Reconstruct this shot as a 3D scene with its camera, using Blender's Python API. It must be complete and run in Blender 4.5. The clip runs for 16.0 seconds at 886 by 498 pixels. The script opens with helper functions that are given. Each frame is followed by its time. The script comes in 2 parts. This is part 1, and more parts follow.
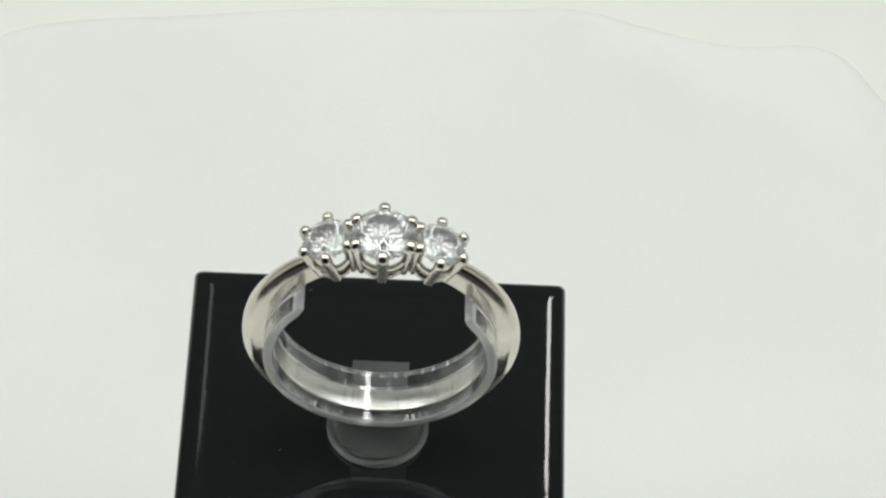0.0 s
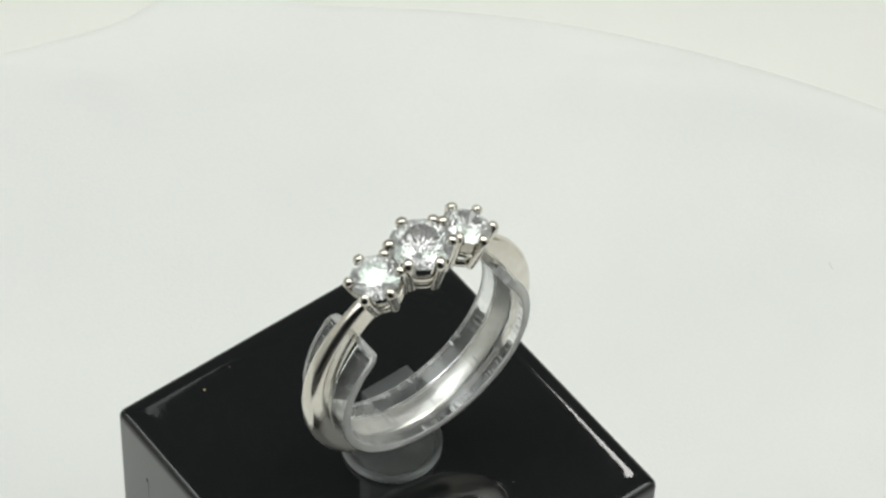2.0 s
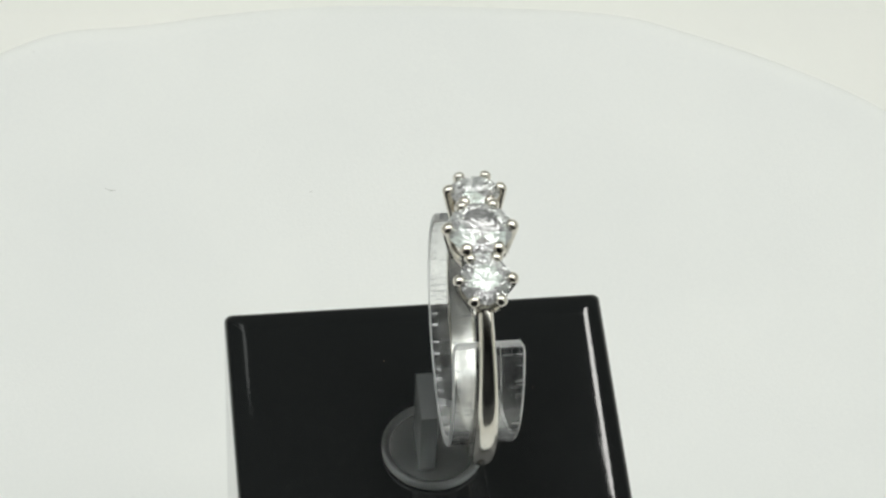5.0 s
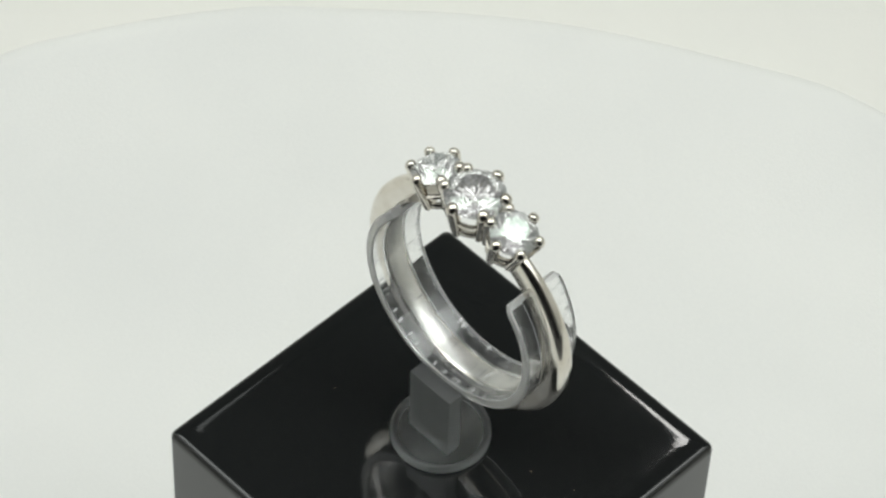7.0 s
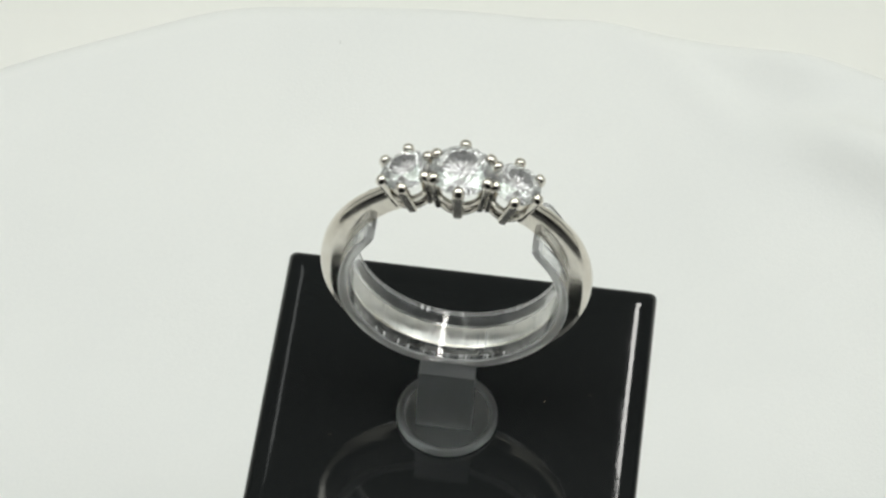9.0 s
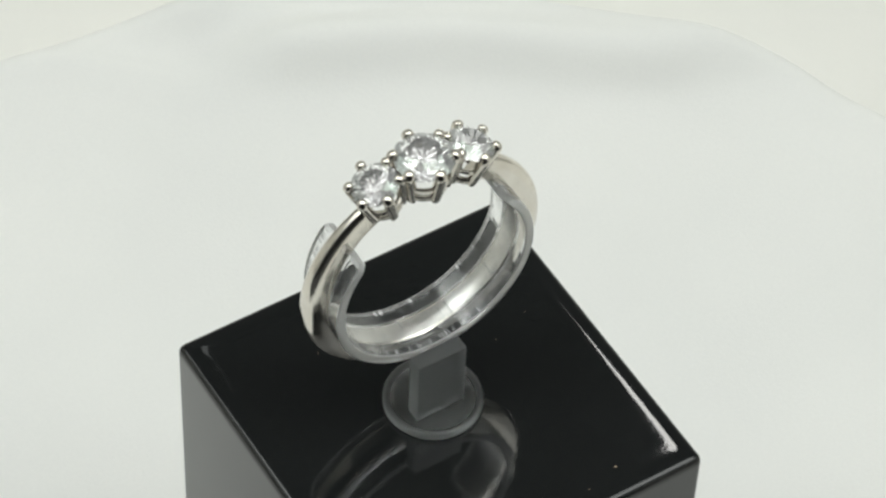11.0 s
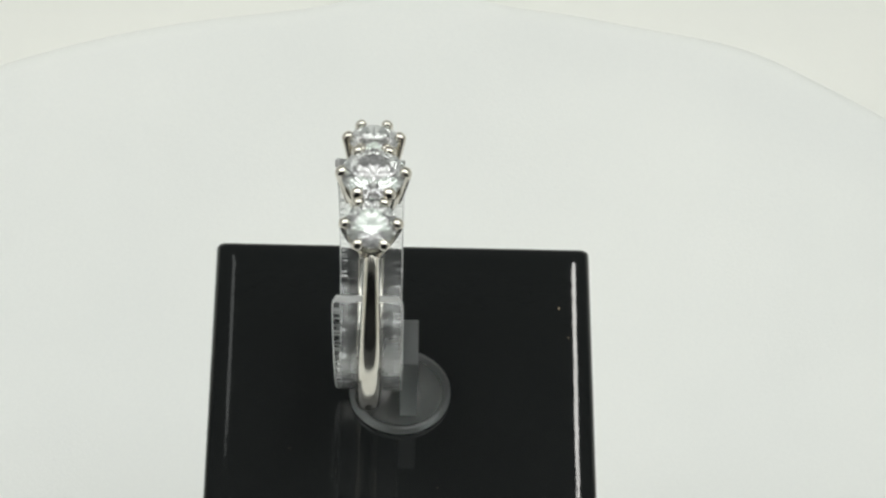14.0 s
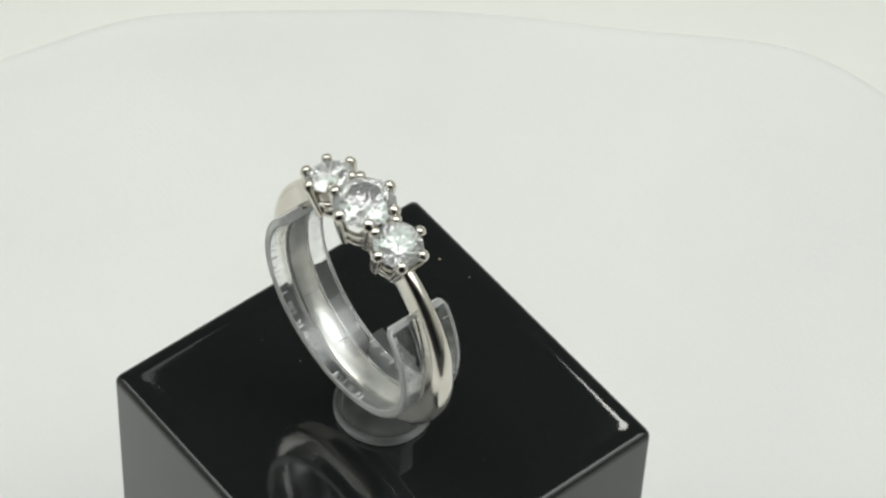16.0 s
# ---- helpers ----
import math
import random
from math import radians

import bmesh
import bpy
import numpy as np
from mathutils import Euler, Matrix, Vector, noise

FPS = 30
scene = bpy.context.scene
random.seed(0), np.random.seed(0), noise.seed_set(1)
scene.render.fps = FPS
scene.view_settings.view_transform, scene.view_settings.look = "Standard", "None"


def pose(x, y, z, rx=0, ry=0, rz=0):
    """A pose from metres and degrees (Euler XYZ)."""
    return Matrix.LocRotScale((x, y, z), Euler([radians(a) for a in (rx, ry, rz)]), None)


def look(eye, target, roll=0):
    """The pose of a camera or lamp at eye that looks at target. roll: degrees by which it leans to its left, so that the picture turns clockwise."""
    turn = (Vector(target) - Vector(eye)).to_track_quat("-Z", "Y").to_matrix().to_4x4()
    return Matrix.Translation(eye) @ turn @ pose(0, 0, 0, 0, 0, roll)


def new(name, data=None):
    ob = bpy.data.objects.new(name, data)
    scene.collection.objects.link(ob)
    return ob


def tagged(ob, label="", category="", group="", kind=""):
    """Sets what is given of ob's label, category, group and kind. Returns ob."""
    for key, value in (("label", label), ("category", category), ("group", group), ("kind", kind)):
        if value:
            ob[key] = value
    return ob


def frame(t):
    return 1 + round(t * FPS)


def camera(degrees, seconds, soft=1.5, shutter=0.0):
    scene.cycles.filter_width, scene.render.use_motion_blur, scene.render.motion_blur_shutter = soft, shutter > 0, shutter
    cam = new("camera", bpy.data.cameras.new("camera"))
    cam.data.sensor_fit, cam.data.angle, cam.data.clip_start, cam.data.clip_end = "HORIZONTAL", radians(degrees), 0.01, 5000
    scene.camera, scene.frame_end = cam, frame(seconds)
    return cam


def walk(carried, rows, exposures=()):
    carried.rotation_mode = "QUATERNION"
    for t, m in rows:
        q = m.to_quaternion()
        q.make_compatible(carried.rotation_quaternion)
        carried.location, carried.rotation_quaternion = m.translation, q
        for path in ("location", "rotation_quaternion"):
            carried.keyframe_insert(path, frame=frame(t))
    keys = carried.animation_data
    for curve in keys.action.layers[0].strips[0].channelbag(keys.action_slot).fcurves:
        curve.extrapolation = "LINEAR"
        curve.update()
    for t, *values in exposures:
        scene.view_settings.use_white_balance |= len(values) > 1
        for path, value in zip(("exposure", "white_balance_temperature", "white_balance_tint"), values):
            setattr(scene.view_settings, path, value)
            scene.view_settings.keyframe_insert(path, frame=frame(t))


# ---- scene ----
cam = camera(14.7, 16.0, soft=2.45)
EYE = Vector((0.0018673, -0.1645924, 0.225566))
VIEW = look(EYE, EYE + Vector((0, math.cos(radians(51.0)), -math.sin(radians(51.0)))), 2.868)
walk(cam, [(0.0, VIEW), (16.0, VIEW)], [(0.0, 0.10), (4.2, 0.10), (6.5, 0.06), (9.0, 0.09), (11.3, 0.065), (16.0, 0.06)])

# ---- world and light ----
world = bpy.data.worlds.new("room_air")
scene.world = world
world.use_nodes = True
world.node_tree.nodes["Background"].inputs[0].default_value = (0.92, 1.0, 0.93, 1)
world.node_tree.nodes["Background"].inputs[1].default_value = 0.12
scene.view_settings.exposure = 0.0


def softbox(name, eye, target, sx, sy, watts, colour=(1, 1, 1)):
    lamp = bpy.data.lights.new(name, "AREA")
    lamp.shape, lamp.size, lamp.size_y, lamp.energy, lamp.color = "RECTANGLE", sx, sy, watts, colour
    ob = new(name, lamp)
    ob.matrix_world = look(eye, target)
    return ob


SOFT = (0.962, 1.0, 0.974)
softbox("overhead_lamp", (0.0, -0.03, 0.72), (0, -0.02, 0), 1.20, 0.56, 4.38, SOFT)
softbox("softbox_lamp", (-0.52, 0.0, 0.60), (0, 0.0, 0), 0.50, 0.56, 1.3, SOFT)
softbox("softbox_lamp", (0.52, 0.0, 0.60), (0, 0.0, 0), 0.50, 0.56, 1.45, SOFT)
softbox("led_lamp", (0.118, 0.45, 0.56), (0, 0.0, 0), 0.05, 0.11, 0.22, (1.0, 0.99, 0.95))
softbox("led_lamp", (-0.118, 0.46, 0.56), (0, 0.0, 0), 0.04, 0.10, 0.014, SOFT)

# ---- materials ----
MM = 0.001


def material(name):
    m = bpy.data.materials.new(name)
    m.use_nodes = True
    return m, m.node_tree.nodes, m.node_tree.links, m.node_tree.nodes["Principled BSDF"]


def noise_tex(nodes, links, scale, detail=3.0, rough=0.5):
    co = nodes.new("ShaderNodeTexCoord")
    n = nodes.new("ShaderNodeTexNoise")
    n.inputs["Scale"].default_value, n.inputs["Detail"].default_value = scale, detail
    n.inputs["Roughness"].default_value = rough
    links.new(co.outputs["Object"], n.inputs["Vector"])
    return n


def ramp(nodes, links, source, stops):
    r = nodes.new("ShaderNodeValToRGB")
    while len(r.color_ramp.elements) < len(stops):
        r.color_ramp.elements.new(0.5)
    for e, (p, c) in zip(r.color_ramp.elements, stops):
        e.position, e.color = p, (*c, 1)
    links.new(source, r.inputs["Fac"])
    return r


def bump(nodes, links, height, p, strength, distance):
    b = nodes.new("ShaderNodeBump")
    b.inputs["Strength"].default_value, b.inputs["Distance"].default_value = strength, distance
    links.new(height, b.inputs["Height"])
    links.new(b.outputs["Normal"], p.inputs["Normal"])


def grey(v):
    return (v, v, v)


def cloth_material(name, colour, dark):
    m, n, l, p = material(name)
    big = noise_tex(n, l, 28, 3)
    fine = noise_tex(n, l, 2600, 4, 0.6)
    mix = n.new("ShaderNodeMixRGB")
    mix.inputs[0].default_value = 0.3
    l.new(big.outputs["Fac"], mix.inputs[1])
    l.new(fine.outputs["Fac"], mix.inputs[2])
    r = ramp(n, l, mix.outputs[0], [(0.3, dark), (0.7, colour)])
    l.new(r.outputs[0], p.inputs["Base Color"])
    p.inputs["Roughness"].default_value = 0.6
    bump(n, l, fine.outputs["Fac"], p, 0.15, 0.0002)
    return m


CLOTH = cloth_material("white_cloth", (0.825, 0.825, 0.795), (0.76, 0.765, 0.745))
PAPER = cloth_material("cream_paper", (0.80, 0.79, 0.745), (0.765, 0.76, 0.72))
# for the unseen wall behind the camera, dark only for the metal's reflections
DARK_WALL = cloth_material("unseen_dark_wall", (0.045, 0.045, 0.048), (0.03, 0.03, 0.032))
WALLS = cloth_material("room_paint", (0.58, 0.585, 0.565), (0.53, 0.535, 0.515))
DESK = cloth_material("dark_desk", (0.07, 0.07, 0.07), (0.04, 0.04, 0.042))

BLACK, n_, l_, p_ = material("black_acrylic")
p_.inputs["Base Color"].default_value = (0.0112, 0.0123, 0.0124, 1)
s_ = noise_tex(n_, l_, 420, 6, 0.7)
r_ = ramp(n_, l_, s_.outputs["Fac"], [(0.35, grey(0.035)), (0.75, grey(0.085))])
l_.new(r_.outputs[0], p_.inputs["Roughness"])
bump(n_, l_, noise_tex(n_, l_, 520, 4, 0.6).outputs["Fac"], p_, 0.09, 0.0001)

GOLD, n_, l_, p_ = material("white_gold")
p_.inputs["Metallic"].default_value = 1.0
r_ = ramp(n_, l_, noise_tex(n_, l_, 500, 3).outputs["Fac"], [(0.35, (0.71, 0.67, 0.60)), (0.7, (0.80, 0.77, 0.71))])
l_.new(r_.outputs[0], p_.inputs["Base Color"])
r_ = ramp(n_, l_, noise_tex(n_, l_, 1500, 4).outputs["Fac"], [(0.3, grey(0.09)), (0.75, grey(0.2))])
l_.new(r_.outputs[0], p_.inputs["Roughness"])
bump(n_, l_, noise_tex(n_, l_, 700, 3).outputs["Fac"], p_, 0.06, 0.0002)


SATIN, n_, l_, p_ = material("satin_white_gold")
p_.inputs["Metallic"].default_value = 1.0
r_ = ramp(n_, l_, noise_tex(n_, l_, 900, 5, 0.7).outputs["Fac"], [(0.3, (0.84, 0.825, 0.78)), (0.7, (0.92, 0.91, 0.88))])
l_.new(r_.outputs[0], p_.inputs["Base Color"])
p_.inputs["Roughness"].default_value = 0.38
bump(n_, l_, noise_tex(n_, l_, 1400, 3).outputs["Fac"], p_, 0.15, 0.0002)


def glass(name, ior, rough, colour=(1, 1, 1)):
    m, n, l, p = material(name)
    p.inputs["Base Color"].default_value = (*colour, 1)
    p.inputs["Transmission Weight"].default_value = 1.0
    p.inputs["IOR"].default_value = ior
    p.inputs["Roughness"].default_value = rough
    return m, n, l, p


DIAMOND, n_, l_, p_ = glass("diamond", 2.417, 0.0)
r_ = ramp(n_, l_, noise_tex(n_, l_, 900, 4).outputs["Fac"], [(0.35, grey(0.88)), (0.7, grey(0.72))])  # diffuse haze, put in to lighten the stones' dark facets
l_.new(r_.outputs[0], p_.inputs["Transmission Weight"])
# thin-film tint stands in for the coloured glints of dispersion
p_.inputs["Thin Film Thickness"].default_value = 230
p_.inputs["Thin Film IOR"].default_value = 2.32


def scratched(name, across, low, high, floor):
    """Clear acrylic with white scratches that run along the band's width."""
    m, n, l, p = glass(name, 1.49, 0.015, (0.99, 0.995, 0.992))
    haze = ramp(n, l, noise_tex(n, l, 700, 6, 0.75).outputs["Fac"], [(0.46, grey(0.985)), (0.78, grey(0.8))])
    streak = noise_tex(n, l, 1.0, 3, 0.6)
    squash = n.new("ShaderNodeMapping")
    squash.inputs["Scale"].default_value = (across, 260, across)
    l.new(streak.inputs["Vector"].links[0].from_socket, squash.inputs["Vector"])
    l.new(squash.outputs["Vector"], streak.inputs["Vector"])
    lines = ramp(n, l, streak.outputs["Fac"], [(low, grey(1.0)), (high, grey(floor))])
    both = n.new("ShaderNodeMath")
    both.operation = "MULTIPLY"
    l.new(haze.outputs[0], both.inputs[0])
    l.new(lines.outputs[0], both.inputs[1])
    l.new(both.outputs[0], p.inputs["Transmission Weight"])
    bump(n, l, noise_tex(n, l, 500, 4).outputs["Fac"], p, 0.12, 0.0002)
    return m


ACRYLIC = scratched("clear_acrylic", 3800, 0.64, 0.72, 0.6)
HATCHED = scratched("hatched_acrylic", 4600, 0.54, 0.64, 0.15)
SAWN, n_, l_, p_ = glass("sawn_acrylic", 1.49, 0.34, (0.99, 0.995, 0.992))
w_ = noise_tex(n_, l_, 2400, 5, 0.7)
r_ = ramp(n_, l_, w_.outputs["Fac"], [(0.36, grey(0.32)), (0.6, grey(0.88))])
l_.new(r_.outputs[0], p_.inputs["Transmission Weight"])
bump(n_, l_, noise_tex(n_, l_, 1500, 4, 0.6).outputs["Fac"], p_, 0.22, 0.0002)
NECK, n_, l_, p_ = glass("cloudy_acrylic", 1.49, 0.42, (0.66, 0.68, 0.68))
p_.inputs["Transmission Weight"].default_value = 0.97
bump(n_, l_, noise_tex(n_, l_, 900, 3).outputs["Fac"], p_, 0.1, 0.0002)
FROST, n_, l_, p_ = glass("moulded_acrylic", 1.49, 0.26, (0.82, 0.84, 0.84))
p_.inputs["Transmission Weight"].default_value = 0.98
bump(n_, l_, noise_tex(n_, l_, 900, 3).outputs["Fac"], p_, 0.1, 0.0002)
RIM, n_, l_, p_ = glass("rim_acrylic", 1.49, 0.45, (0.52, 0.54, 0.54))
p_.inputs["Transmission Weight"].default_value = 0.985
LINT, n_, l_, p_ = material("grey_lint")
p_.inputs["Base Color"].default_value = (0.66, 0.66, 0.63, 1)
p_.inputs["Roughness"].default_value = 0.9
DUST, n_, l_, p_ = material("dust")
p_.inputs["Base Color"].default_value = (0.46, 0.36, 0.24, 1)


# ---- building ----
def mesh(bm, name, mats, smooth=None):
    bmesh.ops.scale(bm, vec=(MM, MM, MM), verts=bm.verts)
    bmesh.ops.recalc_face_normals(bm, faces=bm.faces)
    data = bpy.data.meshes.new(name)
    bm.to_mesh(data)
    bm.free()
    for m in mats if isinstance(mats, (list, tuple)) else [mats]:
        data.materials.append(m)
    if smooth is not None:
        for poly in data.polygons:
            poly.use_smooth = True
        data.set_sharp_from_angle(angle=radians(smooth))
    return data


def part(name, bm, mats, parent, label="", smooth=40):
    ob = new(name, mesh(bm, name, mats, smooth))
    ob.parent = parent
    return tagged(ob, label)


def box(bm, x0, x1, y0, y1, z0, z1, bevel=0.0, segments=3):
    vs = [bm.verts.new((x, y, z)) for x in (x0, x1) for y in (y0, y1) for z in (z0, z1)]
    for q in ((0, 1, 3, 2), (4, 6, 7, 5), (0, 4, 5, 1), (2, 3, 7, 6), (0, 2, 6, 4), (1, 5, 7, 3)):
        bm.faces.new([vs[i] for i in q])
    bmesh.ops.recalc_face_normals(bm, faces=bm.faces)
    if bevel:
        bmesh.ops.bevel(bm, geom=bm.edges[:], offset=bevel, segments=segments, profile=0.5, affect="EDGES")


def lathe(bm, profile, steps=64, centre=(0, 0)):
    """A closed body of revolution about z; the profile runs from axis to axis."""
    rings = []
    for r, z in profile:
        if r < 1e-6:
            rings.append([bm.verts.new((centre[0], centre[1], z))])
        else:
            rings.append([bm.verts.new((centre[0] + r * math.cos(2 * math.pi * k / steps),
                                        centre[1] + r * math.sin(2 * math.pi * k / steps), z)) for k in range(steps)])
    for a, b in zip(rings, rings[1:]):
        for k in range(steps):
            j = (k + 1) % steps
            loop = [a[k % len(a)], a[j % len(a)], b[j % len(b)], b[k % len(b)]]
            loop = list(dict.fromkeys(loop))
            if len(loop) > 2:
                bm.faces.new(loop)


def sweep(bm, stations, closed=False):
    """Skin a list of equal-length loops of points; ends capped."""
    rows = [[bm.verts.new(p) for p in s] for s in stations]
    faces = []
    for a, b in zip(rows, rows[1:] + (rows[:1] if closed else [])):
        for k in range(len(a)):
            j = (k + 1) % len(a)
            faces.append(bm.faces.new((a[k], a[j], b[j], b[k])))
    caps = [] if closed else [bm.faces.new(rows[0][::-1]), bm.faces.new(rows[-1])]
    return faces, caps


# ---- the setting ----
TOP = -60.0  # turntable top below the block's top, mm


def room():
    # walls out of view, added to close the set and fill reflections
    def slab(name, *b, paint=WALLS):
        bm = bmesh.new()
        box(bm, *b)
        tagged(new(name, mesh(bm, name, paint)), "unseen plain wall that closes in the set", "wall", kind="structure")
    slab("wall_west", -1220, -1200, -1200, 1200, -400, 1500)
    slab("wall_east", 1200, 1220, -1200, 1200, -400, 1500)
    # added dark side: gives the shank its dark mirrored stripe
    slab("wall_south", -1200, 1200, -1220, -1200, -400, 1500, paint=DARK_WALL)
    slab("wall_north", -1200, 1200, 1200, 1220, -400, 1500)
    slab("ceiling", -1220, 1220, -1220, 1220, 1500, 1520)
    slab("floor", -1220, 1220, -1220, 1220, -420, -400)
    # table sweep: flat, then curving up behind
    bm = bmesh.new()
    line = [(60, -76), (150, -76)]
    for k in range(1, 13):
        a = radians(75 * k / 12)
        line.append((150 + 120 * math.sin(a), -76 + 120 * (1 - math.cos(a))))
    e = line[-1]
    line.append((e[0] + 40, e[1] + 40 * math.tan(radians(75))))
    low = [(y + 2, z - 3) for y, z in line]
    sweep(bm, [[(x, y, z) for y, z in line] + [(x, y, z) for y, z in low[::-1]] for x in (-420, 420)])
    tagged(new("backdrop", mesh(bm, "backdrop", PAPER, 30)), "cream white paper sweep behind the turntable", "backdrop", kind="structure")
    # unseen reflectors added at both sides, for bright bands on the shank
    for side, name in ((-1, "side_reflector_west"), (1, "side_reflector_east")):
        bm = bmesh.new()
        line = [(side * (400 + 0.5 * k + 0.9 * k * k / 8), -76 + 45 * k) for k in range(9)]
        sweep(bm, [[(x, y, z) for x, z in line] + [(x + side * 3, y, z) for x, z in line[::-1]] for y in (-230, 150)])
        tagged(new(name, mesh(bm, name, PAPER, 30)), "unseen upright cream white reflector added beside the turntable", "backdrop", kind="structure")
    # white sheet that the turntable stands on
    bm = bmesh.new()
    box(bm, -398, 398, -130, 58, -79, -76, 0.8)
    tagged(new("table_sheet", mesh(bm, "table_sheet", PAPER, 30)), "cream white paper sheet on the desk", "paper sheet", kind="structure")
    # table under the sweep
    bm = bmesh.new()
    box(bm, -420, 420, -330, 330, -400, -79.2, 4)
    tagged(new("table", mesh(bm, "table", DESK, 30)), "dark grey desk under the turntable and paper sweep", "table")


room()


BULGES = ((65, 4, 4.2), (116, 8, 4.0), (158, 5, 1.8), (179, 5, 3.6), (-113, 6, 3.6), (-72, 5, 1.2), (-17, 6, 0.8))  # bearing, half-width, reach


def edge_radius(a):
    """The cloth's rim: round, with a bulge wherever a fold runs out over it."""
    r = 103.9 + 0.3 * math.sin(7 * a)
    for deg, wide, far in BULGES:
        off = (math.degrees(a) - deg + 180) % 360 - 180
        r += far * math.exp(-(off / wide) ** 2)
    return r


# soft folds: start, end, half-width, height, how sharply the far flank falls
FOLDS = (((-8, -104), (-21, -92), 2.4, 1.0, 1.0), ((-18, -104), (-36, -92), 3.6, 1.2, 1.0),
         ((-40, -85), (-74, -66), 4.0, 4.4, 0.9), ((-36, -96), (-58, -87), 3.4, 2.4, 0.9),
         ((-56, -86), (-88, -60), 3.6, 3.2, 0.9), ((12, 104), (24, 92), 3.0, 1.1, 0.9),
         ((24, 92), (44, 83), 4.2, 1.1, 0.9), ((72, 58), (98, 31), 4.6, 2.4, 0.8),
         ((20, 101), (52, 96), 3.0, 1.2, 0.8), ((-100, 20), (-88, 46), 5.0, 1.6, 1.0), ((96, -38), (84, -58), 5.0, 1.4, 1.0))


def crease(x, y):
    """Height of the cloth's long soft folds."""
    z = 0.0
    for (x0, y0), (x1, y1), wide, high, fall in FOLDS:
        long = math.hypot(x1 - x0, y1 - y0)
        ux, uy = (x1 - x0) / long, (y1 - y0) / long
        u = (x - x0) * ux + (y - y0) * uy
        v = (x - x0) * uy - (y - y0) * ux + 1.4 * math.sin(u / 9)
        if v * (x0 * uy - y0 * ux) < 0:
            v *= fall
        past = max(0.0, -u, u - long) / 9
        z += high * math.exp(-(v / wide) ** 2 - past * past)
    return z


def turntable():
    """White cloth drawn over a round turntable, falling over its rim."""
    t = new("turntable")
    tagged(t, "round turntable covered in slightly creased white cloth", "turntable")
    bm = bmesh.new()
    steps, rows = 360, []
    prof = [(0.0, 0.0)] + [(k / 14, 0.0) for k in range(1, 8)] + [(0.5 + k / 100, 0.0) for k in range(1, 46)] + [(1 - 0.04 + 0.04 * math.sin(radians(a)), -4.4 * (1 - math.cos(radians(a)))) for a in range(0, 91, 10)] + [(1.0, -14)]
    for q, z in prof[1:]:
        row = []
        for k in range(steps):
            a = 2 * math.pi * k / steps
            r = q * edge_radius(a)
            x, y = r * math.cos(a), r * math.sin(a)
            fold = max(0.0, (r - 24) / 72)
            lift = 0.5 * fold * noise.noise((x / 38, y / 38, 3.0)) + 0.35 * fold ** 3 * math.sin(5 * a + x / 30) + crease(x, y)
            row.append(bm.verts.new((x, y, TOP + z + lift)))
        rows.append(row)
    c = bm.verts.new((0, 0, TOP))
    for k in range(steps):
        j = (k + 1) % steps
        bm.faces.new((c, rows[0][k], rows[0][j]))
        for a, b in zip(rows, rows[1:]):
            bm.faces.new((a[k], b[k], b[j], a[j]))
    part("cloth_cover", bm, CLOTH, t, "white cloth with soft folds", smooth=60)
    bm = bmesh.new()
    lathe(bm, [(0, -75.9), (80, -75.9), (84, -75), (84, -69), (80, -67), (0, -67)], 96)
    part("platter", bm, CLOTH, t)
    return t


TURNTABLE = turntable()


# ---- the display block ----
def display_block():
    t = new("display_block")
    tagged(t, "glossy black acrylic display block with rounded edges", "display block")
    bm = bmesh.new()

    def level(inset, z, corner):
        hx, hy, loop = 15.6 - inset, 15.76 - inset, []
        for k, (sx, sy) in enumerate(((1, 1), (-1, 1), (-1, -1), (1, -1))):
            for q in range(7):
                a = math.pi / 2 * k + math.pi / 12 * q
                loop.append((sx * (hx - corner) + corner * math.cos(a), sy * (hy - corner) + corner * math.sin(a), z))
        return loop
    stations = [level(0.3, TOP + 0.05, 0.4), level(0, TOP + 0.4, 0.55), level(0, -1.2, 0.55)]
    # polished rim: a slight fall towards a tight arris (inset, slope in degrees)
    slopes = ((2.4, 0), (1.8, 1), (1.55, 3), (1.3, 5.5), (1.1, 8), (0.85, 8.3), (0.6, 8.8), (0.5, 12), (0.4, 22), (0.3, 34), (0.2, 46), (0.12, 58), (0.05, 74), (0.0, 86))
    crown, z = [level(2.9, 0, 1.0), level(2.4, 0, 0.95)], 0.0
    for (i0, a0), (i1, a1) in zip(slopes, slopes[1:]):
        z -= (i0 - i1) * math.tan(radians((a0 + a1) / 2))
        crown.append(level(i1, z, 0.55 + 0.16 * i1))
    stations += crown[::-1]
    sweep(bm, stations)
    part("body", bm, BLACK, t, smooth=30)
    bm = bmesh.new()
    box(bm, -15.63, -15.55, 11.6, 11.8, -7.6, -5.4)
    part("scuff", bm, FROST, t, "pale scratch")
    return t


BLOCK = display_block()


def specks():
    out = []
    for x, y, r in ((-8.8, 13.04, 0.115), (-5.78, 13.79, 0.06), (-7.36, -2.77, 0.05), (6.0, -9.0, 0.04), (9.5, 3.0, 0.035), (-11.0, -4.0, 0.035)):
        bm = bmesh.new()
        bmesh.ops.create_icosphere(bm, subdivisions=2, radius=r)
        bmesh.ops.scale(bm, vec=(1, 0.8, 0.6), verts=bm.verts)
        bmesh.ops.translate(bm, vec=(x, y, r * 0.55), verts=bm.verts)
        ob = new("dust_speck", mesh(bm, "dust_speck", DUST, 60))
        out.append(tagged(ob, "tiny tan dust speck on the black block", "dust speck", "dust on the block"))
    return out


SPECKS = specks()


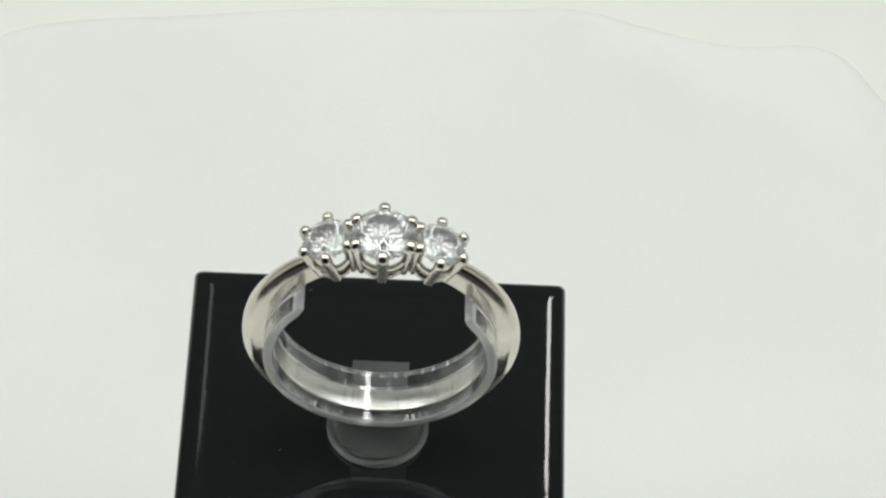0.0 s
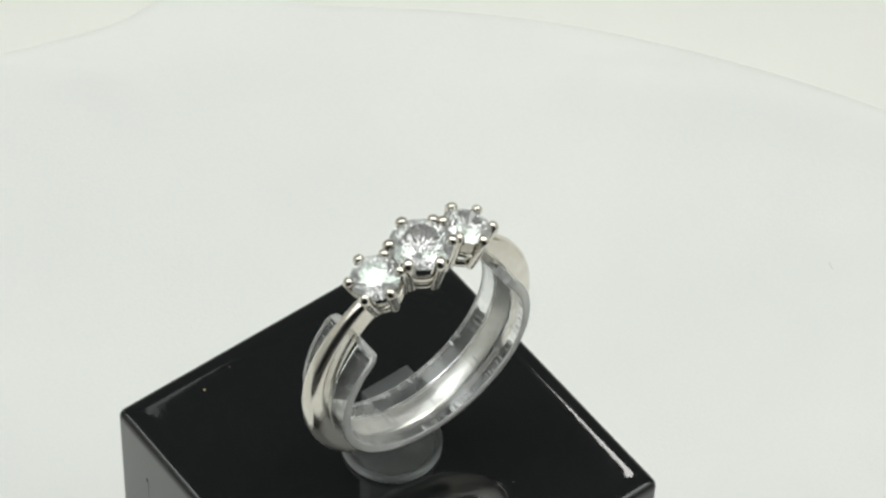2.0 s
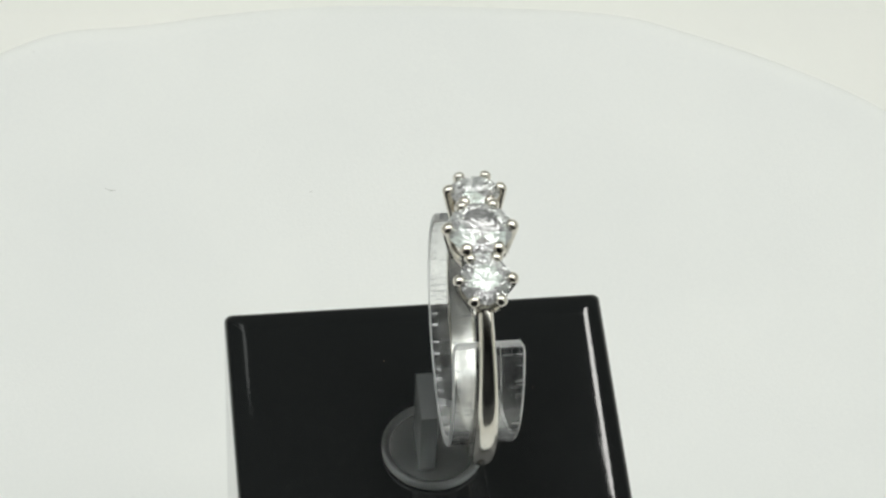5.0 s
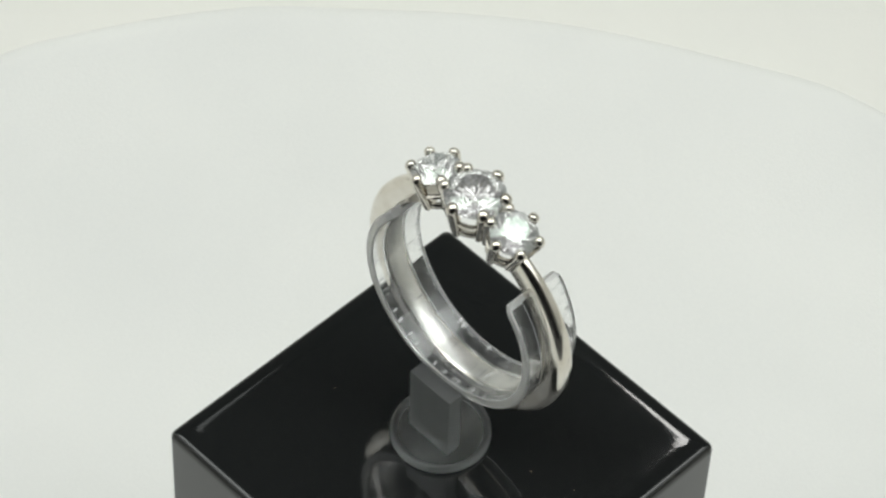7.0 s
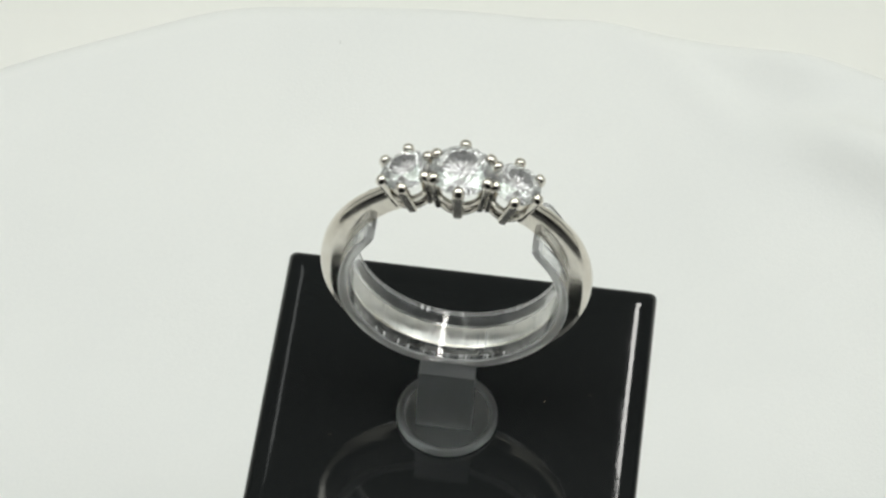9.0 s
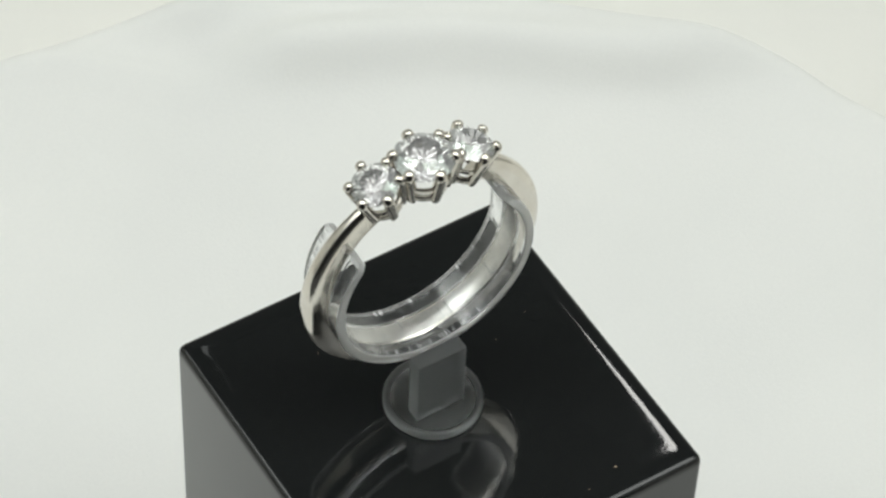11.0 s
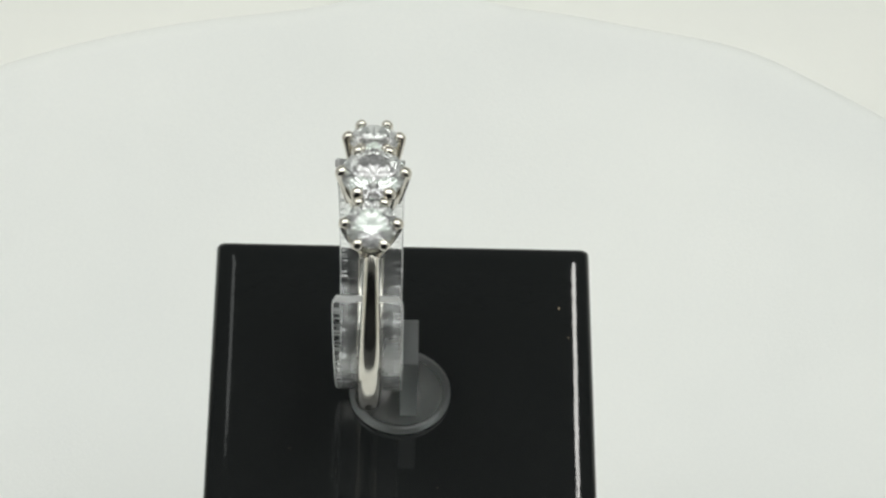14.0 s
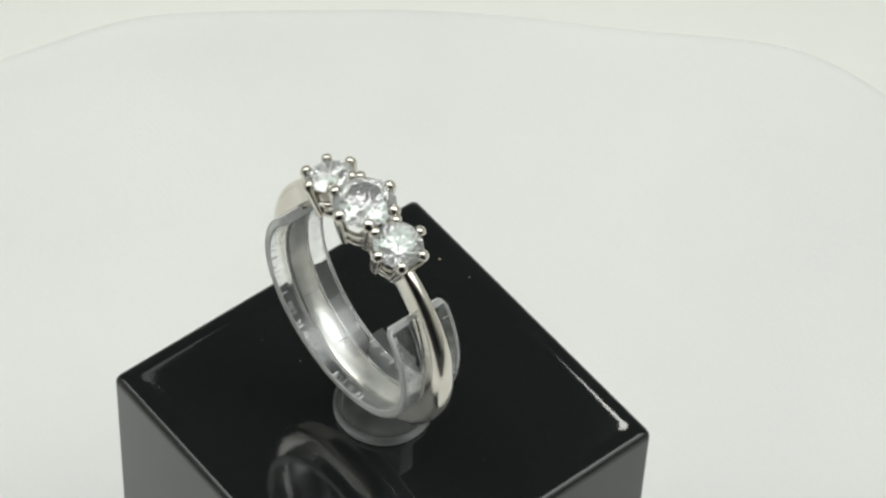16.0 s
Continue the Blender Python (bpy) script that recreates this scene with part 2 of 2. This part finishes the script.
def lint():
    """Short fibres and crumbs on the cloth; they ride on the turntable."""
    out = []
    for x, y, long, turn in ((74.5, -12.6, 1.1, 20), (74.4, 2.4, 0.5, 80), (94.6, 31.5, 0.6, 0), (91.0, -29.6, 0.7, 130), (76.3, 23.9, 1.6, 60),
                             (-40.0, -86.9, 0.7, 10), (22.5, 74.1, 2.2, 150), (18.9, -94.4, 0.9, 100)):
        bm = bmesh.new()
        c, s = math.cos(radians(turn)), math.sin(radians(turn))
        stations = []
        for k in range(7):
            u = (k / 6 - 0.5) * 0.7 * long
            v = 0.16 * long * math.sin(2.2 * k / 6)
            r = 0.03 + 0.02 * math.sin(math.pi * k / 6)
            stations.append([(x + u * c - v * s + r * math.cos(q) * -s, y + u * s + v * c + r * math.cos(q) * c, TOP + 0.06 + crease(x, y) + r * math.sin(q))
                             for q in (0, 1.05, 2.09, 3.14, 4.19, 5.24)])
        sweep(bm, stations)
        ob = new("lint_fibre", mesh(bm, "lint_fibre", LINT, 60))
        out.append(tagged(ob, "tiny grey lint fibre lying on the white cloth", "lint", "lint on the cloth"))
    return out


FIBRES = lint()

# ---- the clear ring clip ----
RX, RY, RZ = 0.5, -2.72, 15.85  # the ring's centre
CLIP_IN, CLIP_SEAT, CLIP_OUT = 8.25, 8.58, 8.98  # bore, groove floor, flange rim
CLIP_Y0, CLIP_Y1, CLIP_LIP = -5.3, -0.16, 9.12


def ring_clip():
    t = new("ring_clip")
    tagged(t, "clear acrylic ring clip on a small round foot", "ring stand")
    bm = bmesh.new()
    lathe(bm, [(0, 0.004), (3.5, 0.004), (3.5, 0.40), (3.2, 0.40), (3.1, 0.34), (0, 0.34)], 72, (0.38, -0.14))
    foot = part("foot", bm, FROST, t, "cloudy round foot", 35)
    bm = bmesh.new()
    ring = [(3.505, 0.004), (3.95, 0.004), (4.12, 0.15), (4.12, 0.55), (4.02, 0.74), (3.86, 0.80), (3.72, 0.74), (3.505, 0.45)]
    sweep(bm, [[(0.38 + r * math.cos(2 * math.pi * k / 72), -0.14 + r * math.sin(2 * math.pi * k / 72), z) for r, z in ring] for k in range(72)], closed=True)
    part("rim", bm, RIM, foot, "raised rim", 35)
    bm = bmesh.new()
    box(bm, RX - 2.25, RX + 2.25, -0.14, 1.2, 0.2, 7.2, 0.06, 3)
    part("neck", bm, NECK, t, "cloudy flat neck", 30)
    # open band: a strip bent into a C
    bm = bmesh.new()
    stations = []
    for k in range(97):
        a = radians(180 - 45 + (180 + 85) * k / 96)
        cut = 0.35 * max(0.0, 1 - min(k, 96 - k) / 1.6) ** 1.6  # rounded corners at the ends
        c, s = math.cos(a), math.sin(a)
        loop = []
        y0, y1, lip = CLIP_Y0 - 0.18 - 0.35 * s, CLIP_Y1 - 0.12 * max(0.0, s), CLIP_LIP - 0.1 - 0.12 * s  # splays a little towards its open ends
        for r, y in ((CLIP_IN, y0 + 0.1), (CLIP_IN + 0.08, y0), (CLIP_OUT - 0.12, y0), (CLIP_OUT, y0 + 0.12),
                     (CLIP_OUT, RY - 1.12), (CLIP_SEAT, RY - 1.12), (CLIP_SEAT, RY + 1.12), (lip, RY + 1.12),
                     (lip, y1 - 0.12), (lip - 0.12, y1), (CLIP_IN + 0.08, y1), (CLIP_IN, y1 - 0.1),
                     (CLIP_IN, y1 - 0.62), (CLIP_IN, y0 + 0.62)):
            if abs(y - RY) > 1.5:
                y += cut if y < RY else -cut
            loop.append((RX + r * c, y, RZ + r * s))
        stations.append(loop)
    faces, caps = sweep(bm, stations)
    for i, f in enumerate(faces):
        around, k = i % 14, i // 14
        if around in (0, 1, 2, 8, 9, 10) or k in (0, 95):
            f.material_index = 1
        elif around in (11, 13):
            f.material_index = 2
    for f in caps:
        f.material_index = 1
    part("band", bm, [ACRYLIC, SAWN, HATCHED], t, "clear open band with sawn frosted edges", 30)
    return t


CLIP = ring_clip()


# ---- the ring ----
def brilliant(radius):
    """A round brilliant: 57 flat facets, girdle at z = 0."""
    bm = bmesh.new()

    def circle(n, r, z, turn):
        return [bm.verts.new((radius * r * math.cos(2 * math.pi * k / n + turn), radius * r * math.sin(2 * math.pi * k / n + turn), radius * z)) for k in range(n)]
    h = math.pi / 8
    table = circle(8, 0.56, 0.33, 0)
    star = circle(8, 0.80, 0.18, h)
    up = circle(16, 1.0, 0.02, 0)
    down = circle(16, 1.0, -0.03, 0)
    low = circle(8, 0.24, -0.70, h)
    culet = bm.verts.new((0, 0, -0.88 * radius))
    bm.faces.new(table)
    for k in range(8):
        j, g, gm, gn = (k + 1) % 8, 2 * k, (2 * k + 1) % 16, (2 * k + 2) % 16
        bm.faces.new((table[k], star[k], table[j]))
        bm.faces.new((table[k], star[k - 1], up[g], star[k]))
        bm.faces.new((star[k], up[g], up[gm]))
        bm.faces.new((star[k], up[gm], up[gn]))
        bm.faces.new((low[k], down[gm], down[g]))
        bm.faces.new((low[k], down[gn], down[gm]))
        bm.faces.new((culet, low[k], down[g], low[k - 1]))
    for k in range(16):
        bm.faces.new((up[k], down[k], down[(k + 1) % 16], up[(k + 1) % 16]))
    return bm


def prong(bm, foot, tip, inward, r0, r1):
    """A tapered claw from foot to tip that bends over the stone and ends in a bead."""
    foot, tip = Vector(foot), Vector(tip)
    axis = (tip - foot).normalized()
    side = axis.cross(Vector(inward)).normalized()
    out = side.cross(axis).normalized()
    stations = []

    def section(p, r, square):
        loop = []
        for k in range(16):
            c, s = math.cos(math.pi * (k + 0.5) / 8), math.sin(math.pi * (k + 0.5) / 8)
            loop.append(p + side * (r * math.copysign(abs(c) ** square, c)) + out * (r * math.copysign(abs(s) ** square, s)))
        return loop
    for q, w, square in ((0, 0.80, 0.6), (0.25, 0.88, 0.6), (0.6, 0.93, 0.62), (0.82, 0.95, 0.7), (0.92, 0.97, 0.85)):
        stations.append(section(foot + (tip - foot) * q, (r0 + (r1 - r0) * q) * w, square))
    for a in (12, 30, 48, 66, 84):
        p = foot + (tip - foot) * 0.93 + axis * (r1 * 1.0 * math.sin(radians(a))) + Vector(inward) * (0.14 * math.sin(radians(a)))
        stations.append(section(p, r1 * math.cos(radians(a)) ** 0.9, 0.95))
    sweep(bm, stations)


def hoop(bm, radius, z, w, h, steps=40):
    stations = []
    for k in range(steps):
        a = 2 * math.pi * k / steps
        c, s = math.cos(a), math.sin(a)
        stations.append([((radius + w * u) * c, (radius + w * u) * s, z + h * v) for u, v in
                         ((-0.5, -0.35), (-0.35, -0.5), (0.35, -0.5), (0.5, -0.35), (0.5, 0.35), (0.35, 0.5), (-0.35, 0.5), (-0.5, 0.35))])
    sweep(bm, stations, closed=True)


def head(t, name, centre, tilt, girdle, prong_r, depth, bead):
    """A six-claw head with its stone; its axis leans by tilt degrees to +x."""
    m = Matrix.Translation(centre) @ Matrix.Rotation(radians(tilt), 4, "Y")

    def put(bm):
        bmesh.ops.transform(bm, matrix=m, verts=bm.verts)
        return bm
    bm = bmesh.new()
    hoop(bm, prong_r * 0.66, -depth + 0.25, 0.42, 0.5)
    hoop(bm, prong_r * 0.80, -depth * 0.52, 0.36, 0.34)
    seat = part(name, put(bm), GOLD, t, "white gold gallery")
    for k in range(6):
        a = math.pi / 2 + k * math.pi / 3
        c, s = math.cos(a), math.sin(a)
        bm = bmesh.new()
        prong(bm, (prong_r * 0.70 * c, prong_r * 0.70 * s, -depth), (prong_r * c, prong_r * s, 0.42), (-c, -s, 0), bead * 0.92, bead * 0.95)
        part("prong", put(bm), GOLD, seat)
    bm = brilliant(girdle)
    part("diamond", put(bm), DIAMOND, seat, "round brilliant-cut clear diamond", smooth=None)


def diamond_ring():
    t = new("diamond_ring")
    tagged(t, "polished white gold ring with three round diamonds", "ring")
    # shank: half-round wire, slimmer and taller towards the stones
    stations = []
    for k in range(121):
        deg = 180 - 62 + (180 + 124) * k / 120
        a = radians(deg)
        c, s = math.cos(a), math.sin(a)
        rise = max(0.0, min(1.0, (s + 0.15) / 1.0))
        half = 1.02 - 0.42 * rise ** 1.3
        inner, outer = 8.62, 10.68 + 0.12 * rise
        loop = [(inner + 0.15, -half), (inner, -half + 0.2), (inner, half - 0.2), (inner + 0.15, half)]
        flat = 0.72 - 0.2 * rise  # flatter flanks at the shoulders
        for q in range(1, 16):
            b = math.pi * q / 16
            loop.append((inner + 0.4 + (outer - inner - 0.4) * math.sin(b) ** 0.62, half * math.copysign(abs(math.cos(b)) ** flat, math.cos(b))))
        stations.append([(RX + r * c, RY + y, RZ + r * s) for r, y in loop])
    bm = bmesh.new()
    faces, caps = sweep(bm, stations)
    for i, f in enumerate(faces):
        f.material_index = 1 if i % 19 == 1 else 0
    part("shank", bm, [GOLD, SATIN], t, "tapering polished white gold band", 50)
    head(t, "centre_setting", (RX, RY, 27.95), 0, 2.45, 2.5, 3.1, 0.51)
    head(t, "side_setting", (RX - 4.2, RY, 27.05), -17, 1.95, 2.08, 2.8, 0.47)
    head(t, "side_setting", (RX + 4.28, RY - 0.1, 27.15), 17, 1.95, 2.08, 2.8, 0.47)
    return t


RING = diamond_ring()


# ---- what moves ----
def motions():
    """The turntable turns anticlockwise at an even rate and rocks a little; the block stands 3 mm off its axis."""
    sway = [  # time, turn past the even rate, drift east and north in mm, rock about east and north in degrees
        (0.0, -0.152, -0.050, 0.017, -0.029, -0.049),
        (1.0, 0.029, -0.036, 0.000, 0.000, -0.026),
        (1.5, -0.092, -0.003, 0.052, -0.036, 0.006),
        (2.0, -0.055, -0.044, 0.012, -0.024, -0.023),
        (2.5, -0.038, 0.026, 0.022, -0.016, 0.021),
        (3.0, -0.005, 0.048, -0.031, 0.019, 0.031),
        (3.3, -0.100, 0.030, -0.030, 0.040, 0.060),
        (3.5, -0.470, 0.044, -0.052, 0.154, 0.229),
        (3.75, 0.100, 0.100, -0.050, 0.300, 0.500),
        (4.0, 0.223, 0.147, -0.053, 0.440, 0.711),
        (4.2, 0.528, 0.340, 0.083, 0.582, 0.669),
        (4.8, 0.500, 0.250, 0.050, 0.400, 0.450),
        (5.5, 0.420, 0.120, 0.030, 0.120, 0.150),
        (6.1, 0.370, 0.080, 0.030, 0.000, 0.030),
        (6.5, 0.346, 0.070, 0.033, -0.012, 0.024),
        (7.0, 0.098, -0.052, 0.034, -0.038, -0.058),
        (7.5, -0.006, -0.008, 0.017, -0.035, -0.072),
        (8.0, 0.076, -0.033, 0.016, -0.016, -0.040),
        (8.5, -0.096, 0.050, -0.038, 0.028, 0.054),
        (9.0, 0.036, 0.088, -0.033, 0.061, 0.092),
        (9.6, 0.000, 0.050, -0.020, 0.030, 0.050),
        (10.5, -0.050, 0.000, -0.020, 0.000, 0.000),
        (11.5, -0.100, -0.030, -0.030, -0.020, -0.030),
        (12.5, -0.161, -0.052, -0.052, -0.030, -0.050),
        (13.0, -0.003, 0.010, -0.004, 0.004, 0.010),
        (13.5, 0.026, -0.026, 0.012, -0.012, -0.028),
        (14.0, 0.037, -0.029, 0.004, -0.004, -0.030),
        (14.5, 0.012, 0.010, -0.015, 0.019, 0.011),
        (15.0, -0.107, -0.003, -0.014, 0.036, 0.032),
        (15.5, -0.045, 0.045, -0.025, 0.025, 0.044),
        (16.0, 0.030, 0.036, -0.025, 0.021, 0.031),
    ]
    rows, table_rows = [], []
    for t, turn, dx, dy, rock_x, rock_y in sway:
        base = pose(dx * MM, dy * MM, TOP * MM, rock_x, rock_y, 0) @ pose(0, 0, 0, 0, 0, 0.81 + 19.378 * t + turn)
        rows.append((t, base @ pose(-2.995 * MM, -0.76 * MM, -TOP * MM)))
        table_rows.append((t, base @ pose(0, 0, -TOP * MM)))
    for thing in (BLOCK, CLIP, RING, *SPECKS):
        walk(thing, rows)
    for thing in (TURNTABLE, *FIBRES):
        walk(thing, table_rows)


motions()
